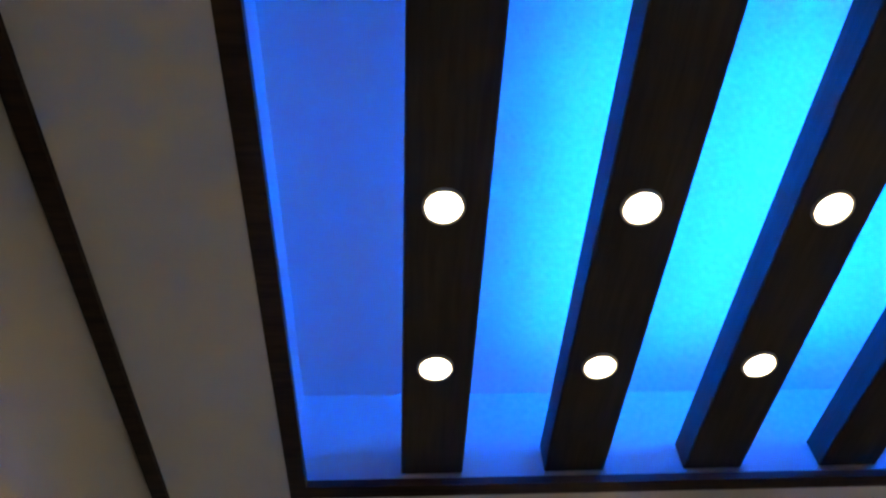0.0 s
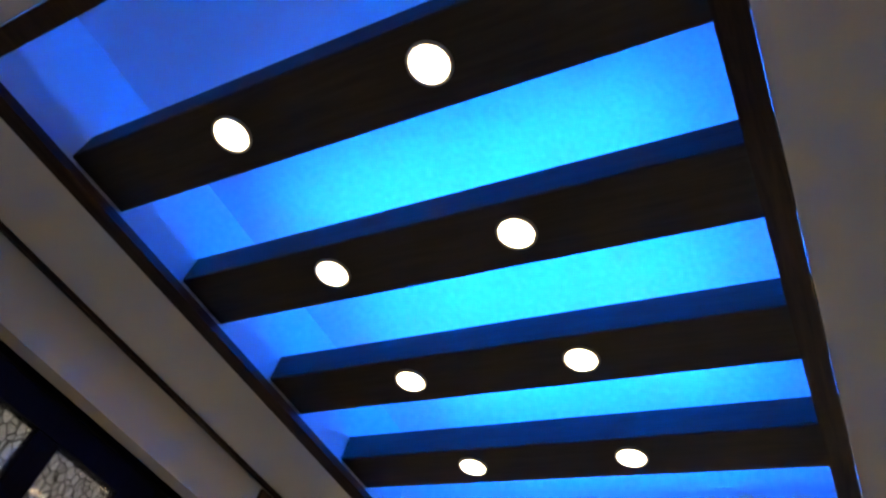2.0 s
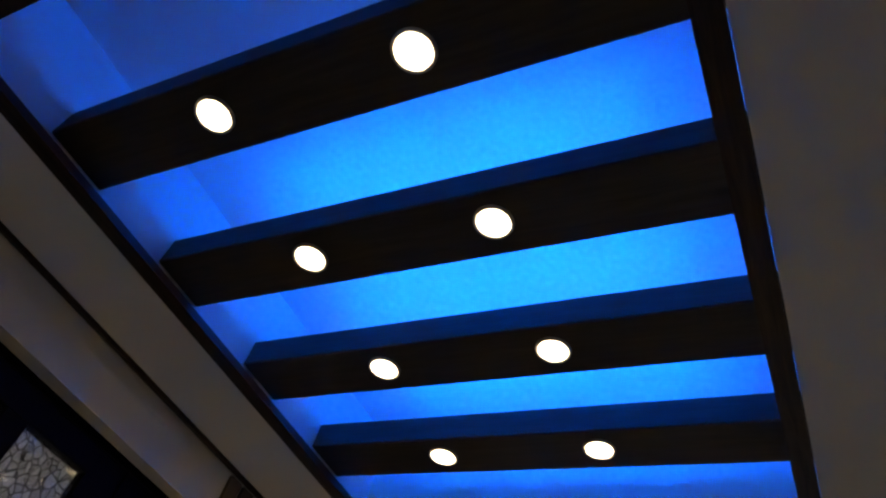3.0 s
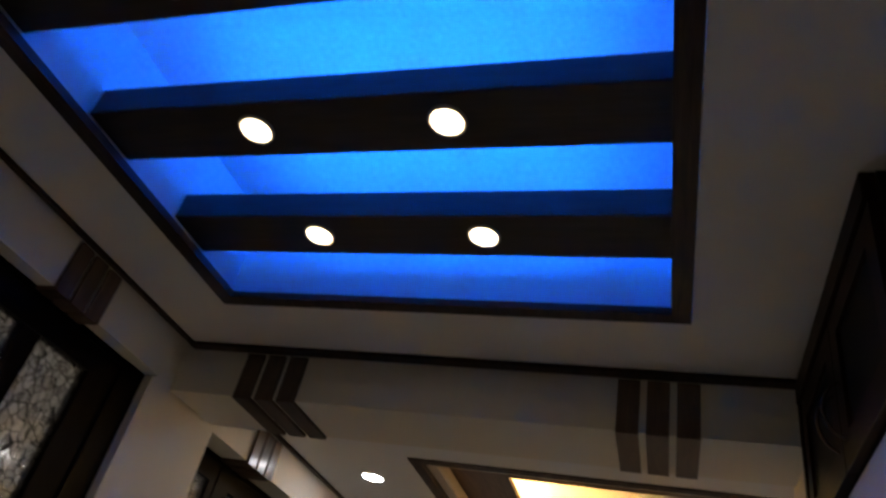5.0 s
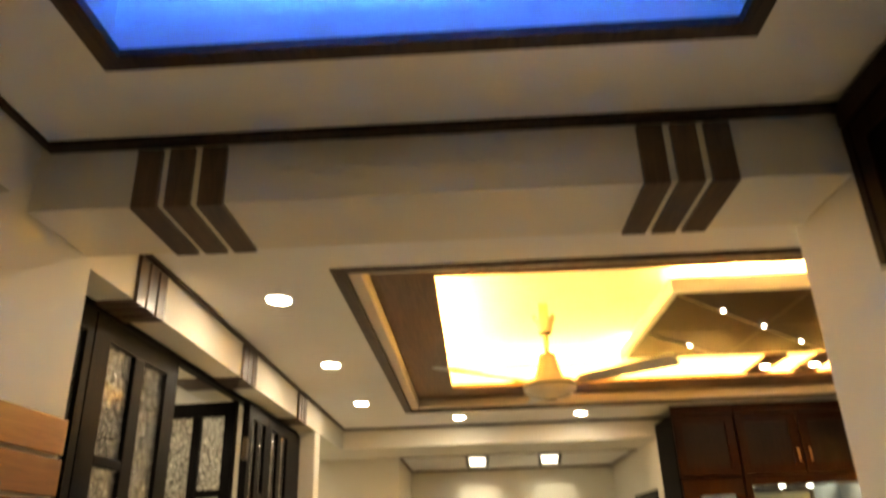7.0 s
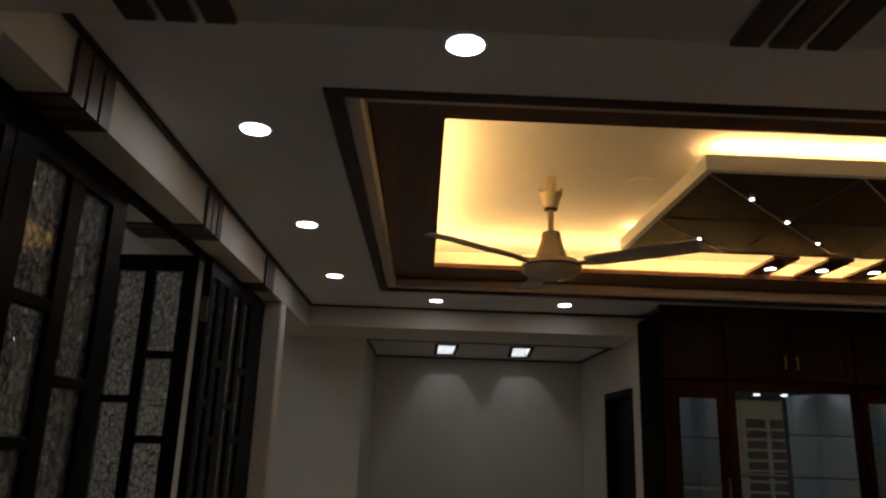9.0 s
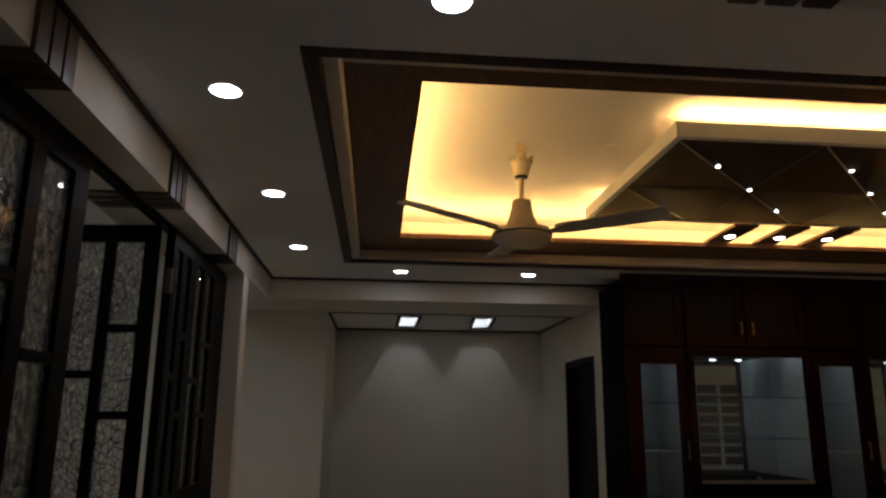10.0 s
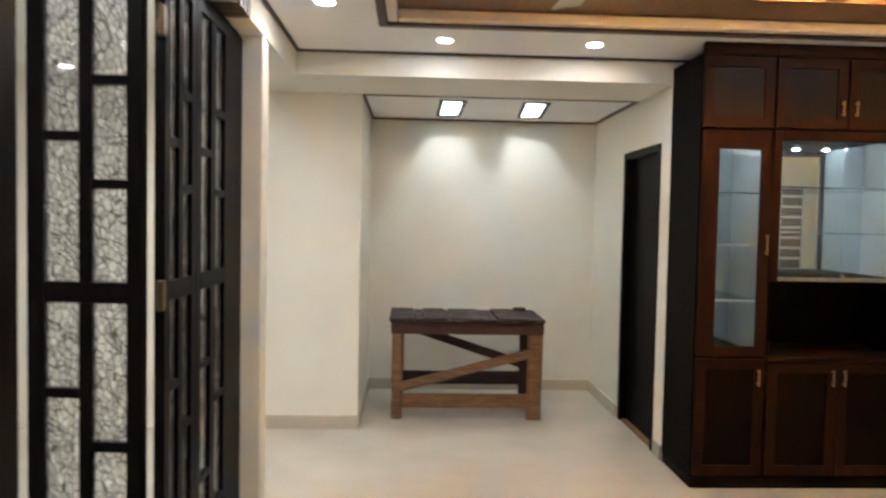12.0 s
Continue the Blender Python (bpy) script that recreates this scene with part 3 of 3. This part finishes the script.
# drop panel in the tray
panel = thing("drop_panel", 2.57, 5.41, 2.77, "white edged hanging ceiling panel with dark wooden face", "ceiling panel")
part("box_edge", ring(bmesh.new(), -0.985, 0.985, -0.64, 0.64, 0, 0.065, 0.03), TRAYPAINT, panel, "white painted edge")
part("face", boxes((-0.955, 0.955, -0.61, 0.61, 0.004, 0.02)), DROPFACE, panel, "dark wooden face")
part("hanger", boxes((-0.7, 0.7, -0.3, 0.3, 0.02, 0.13)), TRAYPAINT, panel)
for k in range(-2, 4):
    c = -0.975 + 0.642 * k
    t0, t1 = max(0.0, -0.95 - c), min(1.22, 0.95 - c)
    if t1 - t0 > 0.1:
        ln, mid = (t1 - t0) * math.sqrt(2), (t0 + t1) / 2
        part("groove_strip", box(bmesh.new(), -ln / 2, ln / 2, -0.004, 0.004, -0.001, 0.003, 0, pose(c + mid, -0.61 + mid, 0.002, 0, 0, 45)), GROOVE, panel)
for k in range(1, 3):
    part("panel_joint", boxes((-0.975 + 0.642 * k - 0.002, -0.975 + 0.642 * k + 0.002, -0.61, 0.61, 0.0025, 0.005)), STRIP, panel)
part("panel_joint", boxes((-0.955, 0.955, 0.008, 0.012, 0.0025, 0.005)), STRIP, panel)
for x, y in ((1.917, 5.10), (2.232, 5.413), (2.571, 5.758), (2.547, 5.087), (2.86, 5.40), (3.18, 5.72), (3.18, 5.087), (1.93, 5.755)):
    ob = part("star_light", lathe(bmesh.new(), [(0.009, -0.003), (0.0105, 0.0), (0.009, 0.003)], 12), GLOW_STAR)
    ob.location = (x, y, 2.770)
    tagged(ob, "tiny bright lamp set in the dark panel", "downlight", "star lamps")
for x0, x1, y0, y1 in ((1.63, 3.5, 4.82, 4.835), (1.63, 3.5, 5.985, 6.0)):
    ob = part("led_strip", boxes((x0, x1, y0, y1, 2.835, 2.845)), GLOW_WARM)
    tagged(ob, "warm light strip lying on the drop panel", "light strip", "warm light strips")
for k in range(3):
    x = 2.490 + 0.306 * k
    ob = part("tray_bar", box(bmesh.new(), -0.21, 0.21, -0.07, 0.07, 0, 0.018, 0.002, pose(x - 0.01, 6.11, 2.7165, 0, 0, 88)), RINGWOOD)
    tagged(ob, "short brown wooden bar bridging the glowing gap", "ceiling bar", "tray bars")
    round_lamp(x - 0.01, 6.115, 2.7135, 0.028, GLOW_DINING, "bar downlights", "small round lamp in a dark bar")

# ---------------------------------------------------------------- dining: showcase cabinets
FY = 6.83


def panel_door(parent, x0, x1, z0, z1, rail=0.06, handle=None, glass=False, left=None, top=None, infill=CABP):
    """A framed door on the front plane, with a panel or a pane, and its handle."""
    left, top = left or rail, top or rail
    door = part("door", mitred(bmesh.new(), (x0, z0), (x1, z1), left, rail, rail, top), CAB, parent)
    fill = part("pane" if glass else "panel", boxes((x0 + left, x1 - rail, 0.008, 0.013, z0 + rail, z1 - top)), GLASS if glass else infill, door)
    fill.visible_shadow = not glass
    if handle:
        hx, hz, hl = handle
        part("handle", boxes((hx - 0.006, hx + 0.006, -0.026, -0.018, hz - hl / 2, hz + hl / 2), (hx - 0.005, hx + 0.005, -0.018, 0, hz - hl / 2 + 0.008, hz - hl / 2 + 0.018), (hx - 0.005, hx + 0.005, -0.018, 0, hz + hl / 2 - 0.018, hz + hl / 2 - 0.008), bevel=0.002), BRONZE, door, "worn bronze pull")
    return door


def case(parent, w, z0, z1, depth):
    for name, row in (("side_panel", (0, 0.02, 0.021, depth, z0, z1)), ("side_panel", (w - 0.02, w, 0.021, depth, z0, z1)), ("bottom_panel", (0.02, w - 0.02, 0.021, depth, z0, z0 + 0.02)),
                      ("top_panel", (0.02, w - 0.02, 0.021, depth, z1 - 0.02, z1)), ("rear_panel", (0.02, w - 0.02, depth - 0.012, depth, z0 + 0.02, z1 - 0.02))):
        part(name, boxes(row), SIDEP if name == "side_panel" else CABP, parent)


def small_spots(parent, xs, y, z):
    for x in xs:
        part("cabinet_spot", lathe(bmesh.new(), [(0.022, -0.004), (0.024, 0.0), (0.022, 0.004)], 16, (x, y, z)), GLOW_CAB, parent, "small bright cabinet lamp")


GLOW_CAB = glow("cabinet_lamp_glow", (0.88, 0.96, 1.0), 24.0)


def tall_unit(x, w):
    u = thing("tall_cabinet", x, FY, 0, "tall dark mahogany cabinet with a narrow lit glass door", "cabinet", "showcase cabinets")
    part("plinth", boxes((0, w, 0.01, 0.48, 0, 0.06)), CABP, u)
    case(u, w, 0.06, 0.78, 0.49)
    case(u, w, 0.78, 2.12, 0.49)
    panel_door(u, 0.01, w - 0.01, 0.08, 0.775, 0.06, (w - 0.05, 0.668, 0.10))
    panel_door(u, 0.01, w - 0.01, 0.79, 2.11, 0.06, (w - 0.03, 1.45, 0.12), True, 0.10 if w > 0.4 else 0.05, 0.105)
    part("back_panel", boxes((0.022, w - 0.022, 0.470, 0.476, 0.802, 2.098)), MIRROR, u, "mirrored back")
    for x0, x1 in ((0.0205, 0.024), (w - 0.024, w - 0.0205)):
        part("side_lining", boxes((x0, x1, 0.03, 0.469, 0.802, 2.098)), PALE, u, "pale blue-grey lining")
    part("shelf", boxes((0.025, w - 0.025, 0.06, 0.465, 1.75, 1.757)), GLASS, u, "clear glass shelf").visible_shadow = False
    for z in (1.11, 1.44):
        shelf = part("shelf", boxes((0.025, w - 0.025, 0.06, 0.465, z, z + 0.008)), GLASS, u, "clear glass shelf with its lit edge as a strip")
        shelf.visible_shadow = False
        # Highlight along the glass edge, added as an opaque pale strip.
        part("edge_highlight", boxes((0.025, w - 0.025, 0.052, 0.0595, z - 0.003, z + 0.011), bevel=0.001), PALE, shelf, "pale strip standing in for the lit glass edge")
    small_spots(u, (w * 0.35, w * 0.65), 0.16, 2.095)
    return u


def wide_unit(x, w):
    u = thing("showcase_cabinet", x, FY, 0, "wide mahogany showcase with lit glass front above a counter", "cabinet", "showcase cabinets")
    part("plinth", boxes((0, w, 0.01, 0.48, 0, 0.06)), CABP, u)
    case(u, w, 0.06, 0.76, 0.49)
    part("counter", boxes((0, w, -0.01, 0.49, 0.76, 0.792), bevel=0.004), CAB, u, "dark counter top")
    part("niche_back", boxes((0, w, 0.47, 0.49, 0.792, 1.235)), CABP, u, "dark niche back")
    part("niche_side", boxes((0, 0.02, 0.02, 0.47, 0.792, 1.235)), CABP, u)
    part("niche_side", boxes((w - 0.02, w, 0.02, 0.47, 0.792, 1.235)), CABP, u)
    case(u, w, 1.235, 2.12, 0.49)
    part("front_frame", boxes((0, 0.05, 0, 0.02, 1.235, 2.12), (w - 0.05, w, 0, 0.02, 1.235, 2.12), (0.05, w - 0.05, 0, 0.02, 2.06, 2.12), bevel=0.003), CAB, u)
    for x0, x1 in ((0.052, w / 2 - 0.002), (w / 2 + 0.002, w - 0.052)):
        pane = part("sliding_pane", boxes((x0, x1, 0.006, 0.012, 1.262, 2.058)), GLASS, u, "clear frameless glass pane")
        pane.visible_shadow = False
    part("knob", lathe(bmesh.new(), [(0.012, -0.008), (0.014, 0.0), (0.012, 0.008)], 12, (w / 2, -0.004, 1.275)), CHROME, u)
    part("sill_strip", boxes((0.05, w - 0.05, -0.002, 0.018, 1.24, 1.262)), CHROME, u, "pale metal sill strip")
    part("mirror_back", boxes((0.022, w - 0.022, 0.470, 0.476, 1.257, 2.098)), MIRROR, u, "mirrored back")
    for x0, x1 in ((0.0205, 0.024), (w - 0.024, w - 0.0205)):
        part("side_lining", boxes((x0, x1, 0.03, 0.469, 1.257, 2.098)), PALE, u, "pale blue-grey lining")
    for z in (1.52, 1.79):
        part("shelf", boxes((0.025, w - 0.025, 0.06, 0.465, z, z + 0.007)), GLASS, u, "clear glass shelf").visible_shadow = False
    small_spots(u, (0.10, w * 0.36, w * 0.64, w - 0.10), 0.16, 2.095)
    half = w / 2
    panel_door(u, 0.01, half - 0.003, 0.08, 0.755, 0.06, (half - 0.035, 0.668, 0.10))
    panel_door(u, half + 0.003, w - 0.01, 0.08, 0.755, 0.06, (half + 0.035, 0.668, 0.10))
    return u


def loft_unit(x, w, doors):
    u = thing("loft_unit", x, FY, 2.12, "mahogany top cupboard closed up to the ceiling", "cabinet", "showcase cabinets")
    case(u, w, 0.0, 0.44, 0.49)
    part("cornice", boxes((0, w, -0.015, 0.0, 0.425, 0.494), (0, w, -0.006, 0.02, 0.425, 0.494), bevel=0.003), CAB, u)
    step = w / doors
    for k in range(doors):
        x0 = k * step
        hx = x0 + (step - 0.04 if k % 2 == 0 else 0.04)
        panel_door(u, x0 + 0.006, x0 + step - 0.006, 0.012, 0.42, 0.06, (hx, 0.13, 0.09) if doors > 1 else None, infill=LOFTP)
    return u


tall_unit(2.05, 0.43)
wide_unit(2.482, 0.868)
tall_unit(3.352, 0.38)
wide_unit(3.734, 0.868)
loft_unit(2.05, 0.43, 1)
loft_unit(2.482, 0.868, 2)
loft_unit(3.352, 0.38, 1)
loft_unit(3.734, 0.868, 2)

# ---------------------------------------------------------------- recess: door and work table
door = thing("door", 2.06, 7.915, 0, "closed near-black wooden door in a dark frame", "door")
part("door_frame", boxes((-0.016, 0.10, -0.413, -0.363, 0, 2.105), (-0.016, 0.10, 0.363, 0.413, 0, 2.105), (-0.016, 0.10, -0.363, 0.363, 2.055, 2.105), bevel=0.003), BLACKWOOD, door)
part("leaf", boxes((0.05, 0.09, -0.363, 0.363, 0.01, 2.055)), BLACKWOOD, door)
part("threshold", boxes((0.0, 0.10, -0.363, 0.363, 0.0, 0.01)), ROUGH, door, "brown threshold")

table = thing("work_table", 0.83, 8.53, 0, "rough dirty timber carpenter's table with cross braces", "work table")
W, Dp, H = 0.585, 0.27, 0.80


def worn_post(x, y, wx, wy, z0, z1, seed):
    """A rough sawn post with knocked, uneven edges."""
    rnd = random.Random(seed)
    bm = bmesh.new()
    rings = []
    for k in range(9):
        z = z0 + (z1 - z0) * k / 8
        w, d = wx / 2 + rnd.uniform(-0.005, 0.003), wy / 2 + rnd.uniform(-0.004, 0.003)
        c = 0.008 + rnd.uniform(0, 0.006)
        flat = ((-w, -d + c), (-w + c, -d), (w - c, -d), (w, -d + c), (w, d - c), (w - c, d), (-w + c, d), (-w, d - c))
        rings.append([bm.verts.new((x + p, y + q, z)) for p, q in flat])
    for p, q in zip(rings, rings[1:]):
        for j in range(8):
            bm.faces.new((p[j], p[(j + 1) % 8], q[(j + 1) % 8], q[j]))
    bm.faces.new(rings[0][::-1])
    bm.faces.new(rings[-1])
    return bm


for n, (x, y, wx, mat) in enumerate(((-W + 0.035, -Dp + 0.03, 0.085, ROUGH), (W - 0.05, -Dp + 0.03, 0.112, ROUGH), (-W + 0.04, Dp - 0.03, 0.09, ROUGHD), (W - 0.05, Dp - 0.03, 0.10, ROUGHD))):
    part("leg", worn_post(x, y, wx, 0.065, 0, H - 0.03, 5 + n), mat, table)
x0 = -W - 0.03
for n, (wide, lift, push) in enumerate(((0.20, 0.002, 0.0), (0.065, -0.008, 0.012), (0.185, 0.004, -0.008), (0.03, -0.010, 0.01), (0.255, 0.0, 0.006), (0.11, -0.006, -0.004), (0.245, 0.006, -0.012), (0.13, -0.003, 0.004))):
    part("top_board", boxes((x0 + 0.002, x0 + wide - 0.002, -Dp - 0.045 + push, Dp + 0.035 + push, H - 0.03, H + lift), bevel=0.005), STAINED, table)
    x0 += wide
part("apron", boxes((-W, W, -Dp - 0.012, -Dp + 0.012, H - 0.13, H - 0.03), bevel=0.004), ROUGHD, table)
part("apron", boxes((-W, W, Dp - 0.012, Dp + 0.012, H - 0.13, H - 0.03), bevel=0.004), ROUGHD, table)
for sx in (-1, 1):
    part("side_rail", boxes((sx * W - 0.014, sx * W + 0.014, -Dp, Dp, H - 0.13, H - 0.03), bevel=0.004), ROUGHD, table)
part("front_rail", boxes((-W + 0.078, W - 0.106, -Dp - 0.006, -Dp + 0.03, 0.09, 0.20), bevel=0.005), ROUGH, table)
part("back_rail", boxes((-W + 0.06, W - 0.06, Dp - 0.03, Dp + 0.006, 0.16, 0.27), bevel=0.005), ROUGHD, table)


def brace(x0, z0, x1, z1, y, mat):
    ln, ang = math.hypot(x1 - x0, z1 - z0), math.degrees(math.atan2(z1 - z0, x1 - x0))
    part("brace", box(bmesh.new(), -ln / 2, ln / 2, -0.014, 0.014, -0.036, 0.036, 0.004, pose((x0 + x1) / 2, y, (z0 + z1) / 2, 0, -ang, 0)), mat, table)


brace(-W, 0.24, W - 0.1, 0.53, -Dp - 0.022, ROUGH)
brace(-W + 0.1, 0.66, W - 0.05, 0.33, Dp - 0.02, ROUGHD)
ob = part("wood_block", boxes((0.42, 0.52, 0.16, 0.24, H + 0.002, H + 0.03), bevel=0.004), ROUGHD)
ob.location = (0.83, 8.53, 0)
tagged(ob, "small dark timber offcut lying on the work table", "wood block")

win = thing("barred_window", 4.82, 3.37, 1.0, "white barred window with brown panes in the dining wall", "window")
part("window_frame", boxes((-0.34, -0.29, 0.0, 0.05, 0, 1.3), (0.29, 0.34, 0.0, 0.05, 0, 1.3), (-0.29, 0.29, 0.0, 0.05, 0, 0.05), (-0.29, 0.29, 0.0, 0.05, 1.05, 1.3), bevel=0.004), WHITEPL, win)
part("mullion", boxes((-0.02, 0.02, 0.008, 0.045, 0.05, 1.05)), WHITEPL, win)
for k in range(7):
    part("glazing_bar", boxes((-0.29, 0.29, 0.012, 0.04, 0.16 + 0.125 * k, 0.19 + 0.125 * k)), WHITEPL, win)
part("backing", boxes((-0.29, 0.29, 0.0, 0.006, 0.05, 1.05)), STRIP, win, "brown panes behind white bars")

# round cover plate on the glowing ceiling
ob = part("cover_plate", lathe(bmesh.new(), [(0.06, 0.0), (0.068, -0.003), (0.068, -0.008), (0.05, -0.010)], 32), TRAYPAINT)
ob.location = (1.47, 5.28, 2.9)
tagged(ob, "flat white round cover plate on the glowing ceiling", "cover plate")
